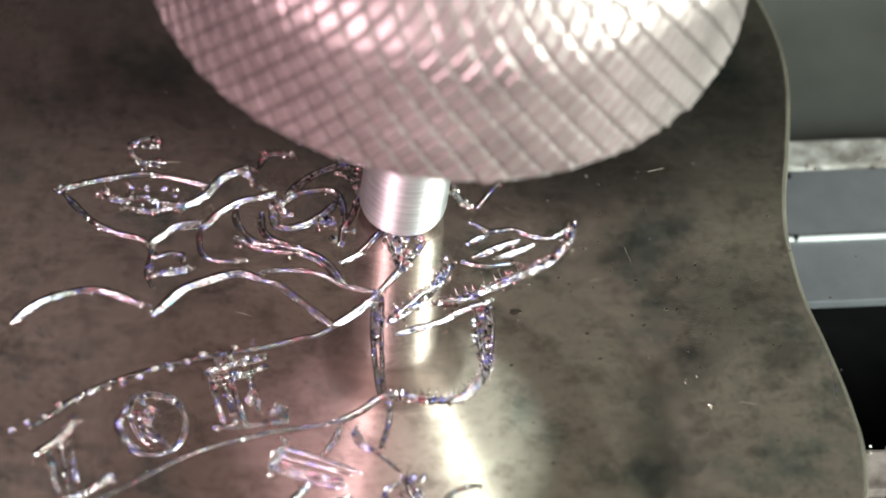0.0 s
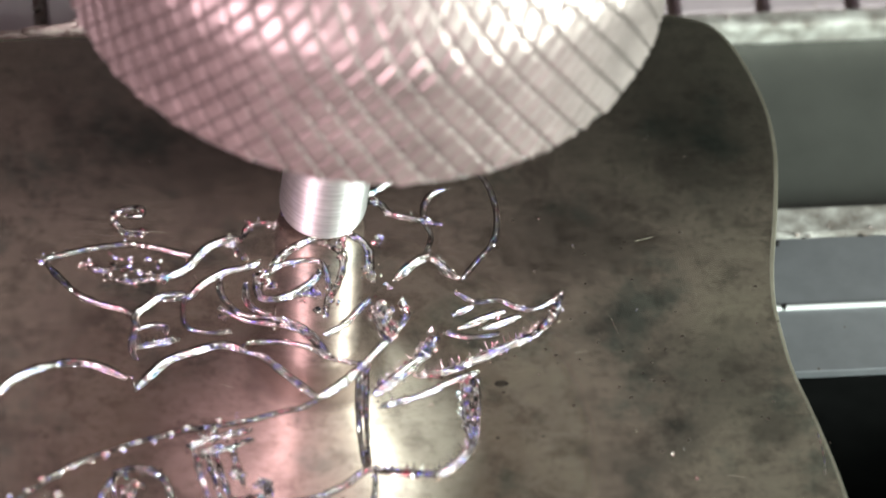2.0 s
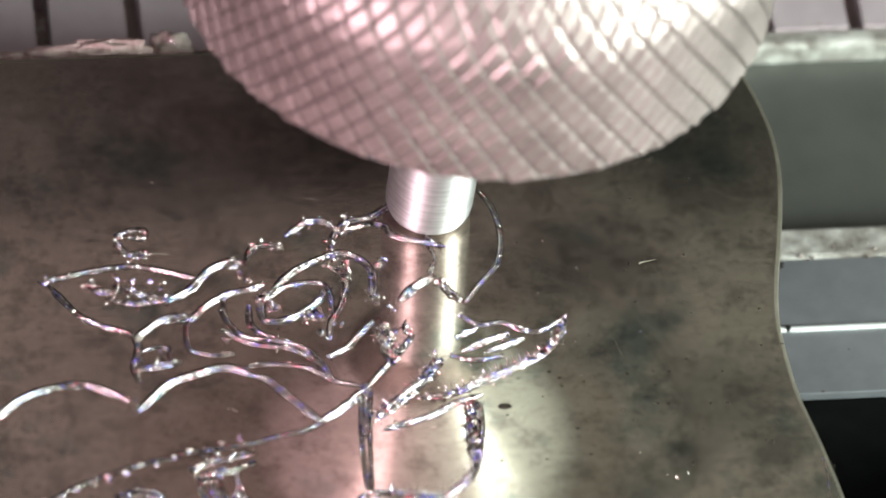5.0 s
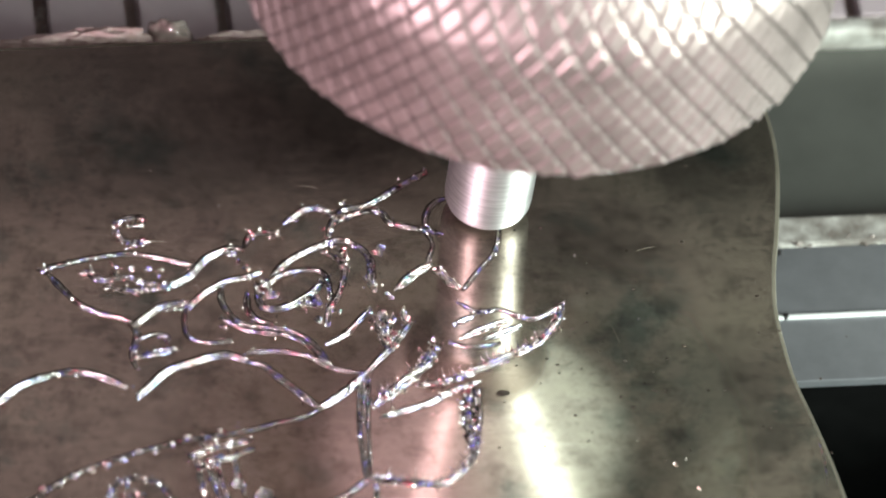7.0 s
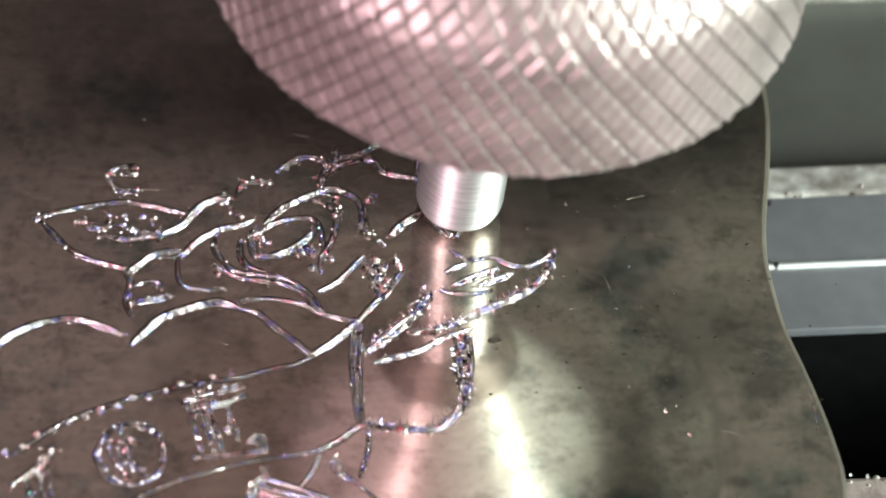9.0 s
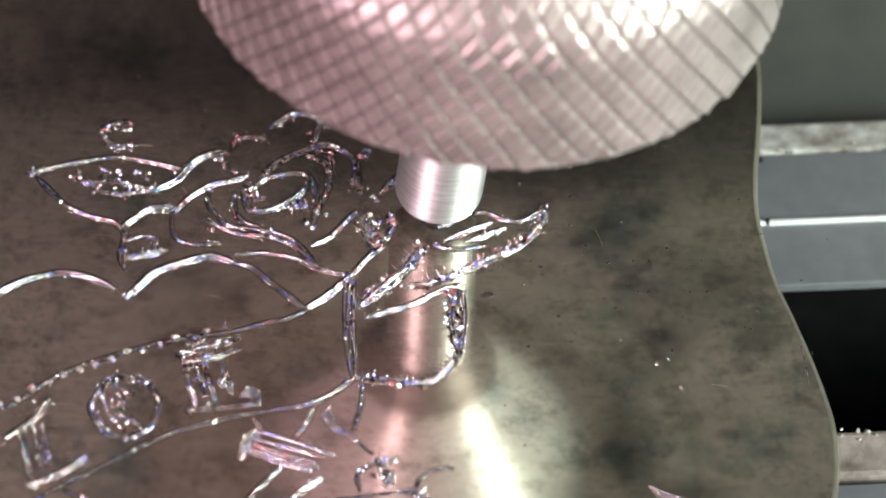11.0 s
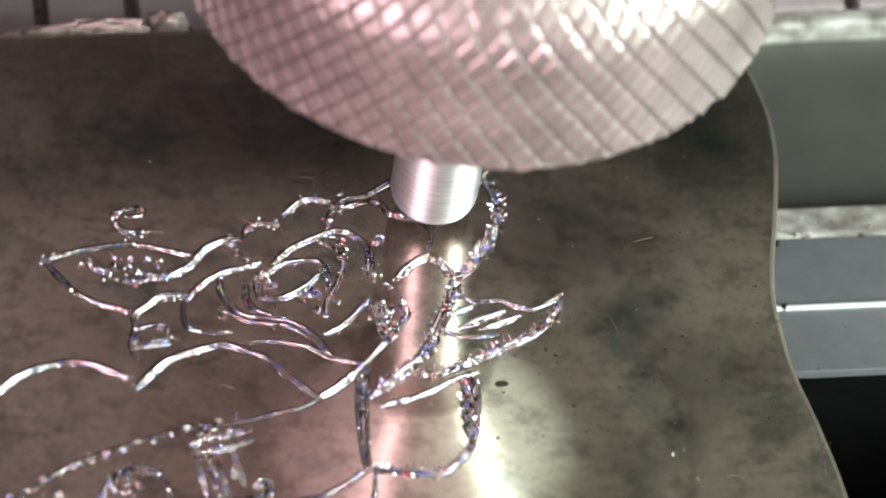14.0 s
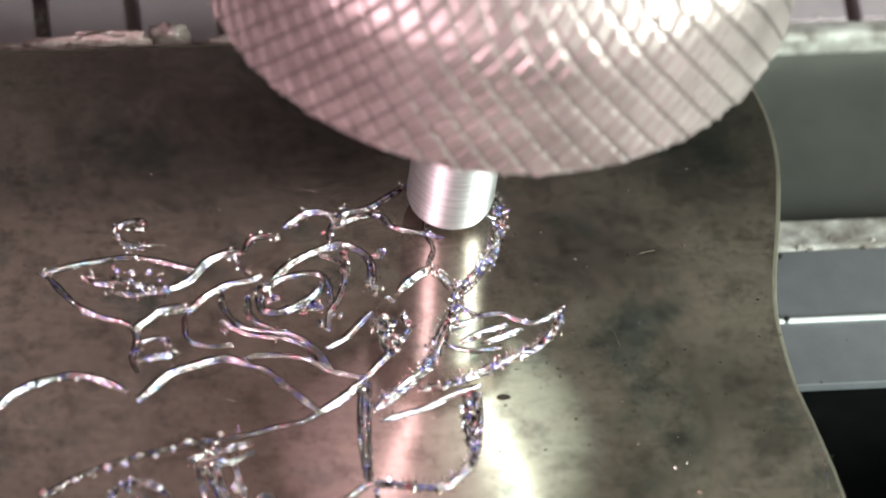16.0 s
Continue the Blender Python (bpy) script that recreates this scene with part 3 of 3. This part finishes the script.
cluster(0.19, (-29.9, -17.5), (-29.2, -16.5), (-30.7, -18.5), (-27.5, -22.0), (-28.0, -22.5), (-28.8, -23.1), (-31.0, -24.0), (-30.2, -18.0))
cluster(0.2, (-24.5, -15.3), (-23.8, -15.8), (-24.1, -16.6), (-23.3, -14.8), (-25.3, -19.3), (-23.0, -19.4), (-23.4, -16.2), (-25.7, -18.4), (-22.3, -15.3))
cluster(0.2, (-18.7, -12.0), (-17.9, -11.7), (-17.0, -12.3), (-16.1, -11.8), (-15.6, -12.6), (-17.6, -13.1), (-18.9, -14.0), (-18.4, -15.1), (-16.8, -15.2), (-16.3, -15.7), (-15.2, -16.8), (-14.6, -17.3), (-18.0, -17.2), (-19.3, -17.9))
cluster(0.18, (-16.2, -22.4), (-15.2, -20.4), (-14.7, -19.4), (-14.3, -27.2), (-13.4, -26.5), (-6.4, -23.2), (-7.3, -24.4), (-5.6, -23.2), (-6.2, -24.4), (-4.1, -26.1), (-4.0, -26.7), (-9.7, -19.2), (-9.2, -20.2))
# the fills of the letters and fine lines between the petals
engrave("letter", 0.30, (-24.7, -16.2), (-24.6, -17.6), (-23.7, -18.8))
engrave("letter", 0.26, (-24.2, -16.0), (-24.1, -17.6), (-23.2, -18.9))
engrave("letter", 0.30, (-18.6, -13.2), (-18.4, -15.0), (-18.2, -16.6))
engrave("letter", 0.28, (-16.8, -13.2), (-16.6, -14.8), (-16.3, -16.6))
engrave("letter", 0.26, (-30.4, -18.6), (-30.2, -21.0), (-30.1, -22.9))
engrave("rod", 0.22, (-15.3, -20.6), (-13.0, -21.6), (-10.6, -22.6))
engrave("rod", 0.22, (-15.6, -21.5), (-13.6, -22.5), (-11.3, -23.4))
engrave("contour", 0.20, (-13.6, 6.9), (-12.6, 7.1), (-11.6, 6.9))
engrave("contour", 0.22, (-6.4, 9.0), (-5.2, 9.1), (-4.1, 8.9))
engrave("contour", 0.22, (-5.6, 1.9), (-5.5, 3.0), (-5.4, 4.2))
engrave("contour", 0.24, (-7.0, 5.0), (-7.1, 3.4), (-7.6, 1.8))

# loose bright flecks and a small dark dent on the plate
for x, y, s in ((11.5, -13.2, 0.3), (13.8, -15.7, 0.28), (15.2, -17.8, 0.34), (13.0, -2.3, 0.26), (14.6, -15.2, 0.2), (6.2, 1.5, 0.2), (7.1, 6.3, 0.22), (-15.5, 9.8, 0.18), (-22.6, -28.6, 0.25), (9.3, 3.7, 0.2), (-16.2, -10.4, 0.32), (-16.0, 0.6, 0.3), (-2.6, -10.2, 0.3), (-17.8, 2.2, 0.3), (15.8, 13.6, 0.2), (-20, 13.2, 0.16)):
    bm = bmesh.new()
    for _ in range(3):
        shard(bm, x + rng.gauss(0, 0.1), y + rng.gauss(0, 0.1), s * 0.42)
    bmesh.ops.recalc_face_normals(bm, faces=bm.faces[:])
    part("metal_fleck", bm, M_BURR, plate)

# beads of swarf left along the upper edge of the ribbon, and clumps on the letters
for k in range(15):
    x = -33.6 + 1.15 * k
    y = -17.6 + 0.62 * (x + 34) - 0.0135 * (x + 34) ** 2 + rng.gauss(0, 0.12)
    bm = bmesh.new()
    bmesh.ops.create_icosphere(bm, subdivisions=3, radius=1)
    for v in bm.verts:
        r = 1 + 0.9 * noise.noise(v.co * 2.2 + Vector((x, 0, 0))) + 0.5 * noise.noise(v.co * 6 + Vector((x, 5, 0)))
        v.co = (Vector((x, y, 0.04)) + Vector((v.co.x * 0.23, v.co.y * 0.18, v.co.z * 0.14)) * r) * MM
    part("swarf_bead", bm, M_BURR, plate)


def scratch(points, width=0.10, material=M_BURR):
    """A fine bright scratch with a slightly raised lip."""
    bm = bmesh.new()
    line = smooth_line(points, 0.5)
    pairs = []
    for k, q in enumerate(line):
        d = (line[min(k + 1, len(line) - 1)] - line[max(k - 1, 0)]).normalized()
        n, w = Vector((-d.y, d.x)), width * rng.uniform(0.3, 0.6)
        pairs.append([bm.verts.new(Vector((q.x + n.x * u, q.y + n.y * u, z)) * MM) for u, z in ((-w, 0.003), (0, 0.003 + w * 0.9), (w, 0.003))])
    for a, b in zip(pairs, pairs[1:]):
        for i in range(2):
            bm.faces.new((a[i], a[i + 1], b[i + 1], b[i]))
    bmesh.ops.recalc_face_normals(bm, faces=bm.faces[:])
    part("scratch", bm, material, plate)


for k in range(7):
    y = -26.5 - 0.42 * k
    scratch([(11.7 + 0.15 * k, y), (13.6 + 0.2 * k, y - 1.05), (15.2 + rng.uniform(-0.6, 0.8), y - 1.9)], 0.10 if k == 0 else 0.05)
for _ in range(12):
    x, y, a, n = rng.uniform(-34, 19), rng.uniform(-36, 24), rng.gauss(-0.25, 0.4), rng.uniform(0.4, 1.6)
    scratch([(x, y), (x + n * 0.5 * math.cos(a), y + n * 0.5 * math.sin(a) + 0.05), (x + n * math.cos(a), y + n * math.sin(a))], rng.uniform(0.02, 0.035), M_EDGE)
scratch([(24.2, -14.4), (24.3, -16.2), (24.2, -18.0)], 0.09)


def dent(x, y, rx, ry):
    bm = bmesh.new()
    bmesh.ops.create_uvsphere(bm, u_segments=20, v_segments=8, radius=1)
    for v in bm.verts:
        k = 1 + 0.25 * noise.noise(v.co * 2 + Vector((x, y, 0)))
        v.co = Vector((x + v.co.x * rx * k, y + v.co.y * ry * k, v.co.z * 0.035)) * MM
    part("pit", bm, M_GROOVE, plate, "dark pit", smooth=True)


dent(2.6, -8.6, 0.5, 0.28)
for _ in range(70):
    dent(rng.gauss(13, 6), rng.gauss(-8, 9), rng.uniform(0.05, 0.16), rng.uniform(0.04, 0.10))

# ---- glue and dirt stuck to the back edge of the plate ----
def lump(x0, x1, y, z, height, material, name, label, seed):
    bm = bmesh.new()
    bmesh.ops.create_icosphere(bm, subdivisions=4, radius=1)
    for v in bm.verts:
        k = 1 + 0.3 * noise.noise(v.co * 2.3 + Vector((seed, 0, 0))) + 0.08 * noise.noise(v.co * 7 + Vector((seed, 3, 0)))
        v.co = Vector(((x0 + x1) / 2 + v.co.x * k * (x1 - x0) / 2, y + v.co.y * k * height * 0.8, z + v.co.z * k * height * 0.9)) * MM
    return part(name, bm, material, plate, label, smooth=True)


# a wedge of crust that thickens to the side, a clear bead beside it, and thin beads of dried glue along the edge
for x, w, h in ((-35.5, 3.6, 0.32), (-31.0, 3.6, 0.4), (-27.4, 3.8, 0.7), (-24.6, 3.8, 1.0), (-22.0, 3.6, 1.25)):
    lump(x - w, x + w, 26.5 + 0.5 * h, -1.5, h, M_CRUST, "glue_crust", "pinkish dried glue crust", x)
lump(-18.9, -15.6, 27.6, -1.9, 1.6, M_RESIN, "glue_bead", "clear glue bead", 5)
lump(-15.0, -9.0, 26.9, -1.5, 0.6, M_CRUST, "glue_crust", "", 13)
lump(-10.0, -3.0, 26.8, -1.5, 0.5, M_CRUST, "glue_crust", "", 17)


def crumbs(name, count, x0, x1, y0, y1, z, size, material, label):
    """Loose crumbs of dirt and swarf along an edge of the table."""
    bm = bmesh.new()
    for _ in range(count):
        r = size * rng.uniform(0.4, 1.2)
        at = Vector((rng.uniform(x0, x1), rng.uniform(y0, y1), z + r * 0.5))
        made = bmesh.ops.create_icosphere(bm, subdivisions=1, radius=r * MM)
        for v in made["verts"]:
            v.co = v.co * rng.uniform(0.6, 1.3) + at * MM
    return part(name, bm, material, table, label, kind="stuff")


crumbs("slot_dirt", 14, -12.3, -11.8, 34.8, 40.5, -12.2, 0.26, M_WORN, "bright crumbs in a graduation slot")
crumbs("slot_dirt", 8, -25.5, -25.0, 34.8, 40.5, -12.2, 0.22, M_WORN, "bright crumbs in a graduation slot")
crumbs("edge_dirt", 60, 20, 60, -15.2, -13.9, -10.4, 0.22, M_WORN, "pale crumbs along the slot edge")
crumbs("edge_dirt", 60, 20, 60, 12.0, 13.4, -10.1, 0.16, M_DIRTY, "brown crumbs on the worn edge")
crumbs("edge_dirt", 40, -34, 40, 33.2, 34.8, -10.1, 0.18, M_DIRTY, "brown crumbs on the bright lip")
part("pin", lathe([(0.0, -9.8), (0.2, -9.85), (0.22, -10.2)], 16), M_DARK, table, "small dark pin").location = (25.9 * MM, 5.6 * MM, 0)
part("pin", lathe([(0.0, -9.8), (0.16, -9.85), (0.18, -10.2)], 16), M_DARK, table).location = (26.3 * MM, 11.6 * MM, 0)


# ---- the engraving tool ----
tool = tagged(new("engraving_tool"), "knurled steel engraving tool head with steel nose", "engraving tool")
RK, ZK, CROWN = 21.0, 26.8, 12.0


def knurled(n=56, depth=0.22, flat=0.64):
    """The knob's side: a diamond knurl of raised pyramids with blunt tops, straight below and drawn in above the crown line."""
    bm = bmesh.new()
    pitch = 2 * math.pi * RK / n * 1.4
    found = {}

    def corner(u, v, lift):
        z = max(0.0, v * pitch)
        bend = min(max(z - CROWN + 2.2, 0.0), 4.4)
        r = RK - depth + lift - 0.86 * (bend * bend / 8.8 + max(0.0, z - CROWN - 2.2)) - (0.3 if z == 0.0 else 0.0)
        key = (round(round(u, 3) % n, 3), round(v, 3), round(lift, 4))
        if key not in found:
            t = 2 * math.pi * u / n
            found[key] = bm.verts.new((r * math.cos(t) * MM, r * math.sin(t) * MM, (ZK + z) * MM))
        return found[key]

    # the grooves of one hand lie closer than those of the other
    tall, close = 24.0 / pitch, 0.7
    for i in range(n):
        for j in range(int((i - 2 * tall) / close), int(i / close) + 2):
            a, b = i + 0.5, close * (j + 0.5)
            if not -0.3 <= (a - b) / 2 <= tall:
                continue
            offs = ((0.5, 0.5 * close), (-0.5, 0.5 * close), (-0.5, -0.5 * close), (0.5, -0.5 * close))
            h = depth * rng.uniform(0.88, 1.0)
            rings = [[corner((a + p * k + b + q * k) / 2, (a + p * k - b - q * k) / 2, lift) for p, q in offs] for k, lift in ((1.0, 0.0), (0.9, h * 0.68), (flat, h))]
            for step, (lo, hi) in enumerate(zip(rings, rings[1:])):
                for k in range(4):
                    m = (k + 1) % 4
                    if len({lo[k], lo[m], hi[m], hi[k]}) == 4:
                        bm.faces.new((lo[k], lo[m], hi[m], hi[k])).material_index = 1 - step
            if len(set(rings[2])) == 4:
                bm.faces.new(rings[2])
    bmesh.ops.recalc_face_normals(bm, faces=bm.faces[:])
    return bm


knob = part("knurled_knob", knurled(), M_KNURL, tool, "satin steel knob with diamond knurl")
knob.data.materials.append(M_KNURL_WALL)
part("knob_top", lathe([(10.9, ZK + 24.0), (0.0, ZK + 24.5)], 64), M_KNURL, knob)
part("groove_ring", lathe([(12.4, ZK + 0.7), (15.6, ZK + 0.6), (15.8, ZK + 0.1)], 128), M_DULL, knob, "dull groove ring")
part("knob_underside", lathe([(15.8, ZK + 0.1), (20.7, ZK + 0.0)], 128), M_FACE, knob, "turned underside")
part("turned_cone", lathe([(12.4, ZK + 1.0), (12.6, ZK - 0.1), (12.3, 26.4), (5.2, 15.95)], 128), M_FACE, tool, "bright lathe-turned cone", smooth=False)
part("collar", lathe([(5.2, 16.0), (5.1, 15.75), (3.5, 13.95), (3.4, 13.6), (3.12, 13.5)], 72), M_COLLAR, tool, "dull grey collar", smooth=True)
part("nose", lathe([(3.12, 13.6), (3.12, 1.4), (3.07, 0.95), (2.92, 0.55), (2.6, 0.18), (2.0, 0.0), (0.9, 0.0), (0.9, 0.8), (0.0, 0.8)], 96), M_NOSE, tool, "turned steel nose", smooth=True)
part("cutter", lathe([(0.55, 0.8), (0.5, 0.3), (0.0, -0.05)], 24), M_CUTTER, tool)

# ---- unseen dark panel on posts, added to darken what the plate mirrors ----
housing = tagged(new("mirrored_panel"), "unseen dark panel added behind the machine for the plate to mirror", "machine housing", kind="structure")
part("panel", block(-260, 260, 220, 250, 40, 258, 8), M_DARK, housing)
part("post", block(-260, -230, 222, 248, -42, 40), M_DARK, housing)
part("post", block(230, 260, 222, 248, -42, 40), M_DARK, housing)

# ---- the bench below ----
bench = part("ground", block(-2000, 2000, -2000, 2000, -62, -42.02, 0), M_BENCH, None)
tagged(bench, "dark workbench top under the machine", "workbench", kind="structure")


def motions():
    """The table and plate slide along y together; the tool slides along x and lifts, and raises burrs."""
    slide = [(0, 2.64), (0.2, 3.62), (0.3, 3.3), (0.4, 2.7), (0.5, 2.49), (0.6, 0.74), (0.7, -4.3), (0.8, -6.25), (1, -4.04), (1.5, -4.39), (2, -3.93), (2.5, -3.22), (3, -4.49), (3.5, -3.07), (4, -2.33), (4.5, -1.98), (5, -5.98), (5.2, -6.4), (7.3, -3.88), (7.5, -2.99), (8, -1.61), (8.5, -0.59), (9, 0), (9.5, 2.23), (9.7, 2.9), (11.8, 6.31), (12, 7.32), (12.5, 7.8), (13, 4.44), (13.5, 0.21), (14, -3.94), (14.5, -7.94), (15, -8.83), (15.5, -9.58), (16, -5.15)]
    for thing in (table, plate):
        walk(thing, [(t, pose(0, s * MM, 0)) for t, s in slide])
    tool_rows = [(0, -4.38, 0.18), (0.1, -4.46, 0.19), (0.2, -4.58, 0.2), (0.3, -3.8, 0.58), (0.4, -3.67, 0.06), (0.5, -3.87, 0.06), (0.6, -2.81, 0.06), (0.7, 0.25, 0.06), (0.8, -3.45, 0.06), (0.9, -6.8, 0.15), (1, -6.81, 0.89), (1.5, -7.66, 0.94), (2, -8.29, 0.12), (2.5, -8.58, 0.26), (3, -7.12, 0.17), (3.5, -3.2, 1.21), (4, -3.79, 0.06), (4.5, -3.88, 0.06), (5, -0.69, 0.06), (5.2, 0.6, 0.79), (7.3, 3.77, 0.29), (7.5, 3.92, 0.89), (8, 3.71, 1.46), (8.5, 2.44, 1.17), (9, 1.49, 0.31), (9.5, 0.47, 0.37), (9.7, 1.02, 1.2), (11.8, -0.6, 1.18), (12, -0.6, 0.56), (12.5, -0.71, 0.94), (13, 0.39, 1.42), (13.5, 1.64, 1.53), (14, -0.4, 1.16), (14.5, 1.83, 1.15), (15, 4.22, 0.26), (15.5, 3.11, 0.39), (16, 0.78, 0.54)]
    # burrs stand up out of the plate where the cutter has just passed
    for piece, t in FRESH:
        walk(piece, [(0, pose(0, 0, -0.9 * MM)), (t - 0.2, pose(0, 0, -0.9 * MM)), (t, pose(0, 0, 0)), (16, pose(0, 0, 0))])
    walk(tool, [(t, pose(x * MM, 3.75 * MM, z * MM, 0, 2.2, 0)) for t, x, z in tool_rows])


motions()
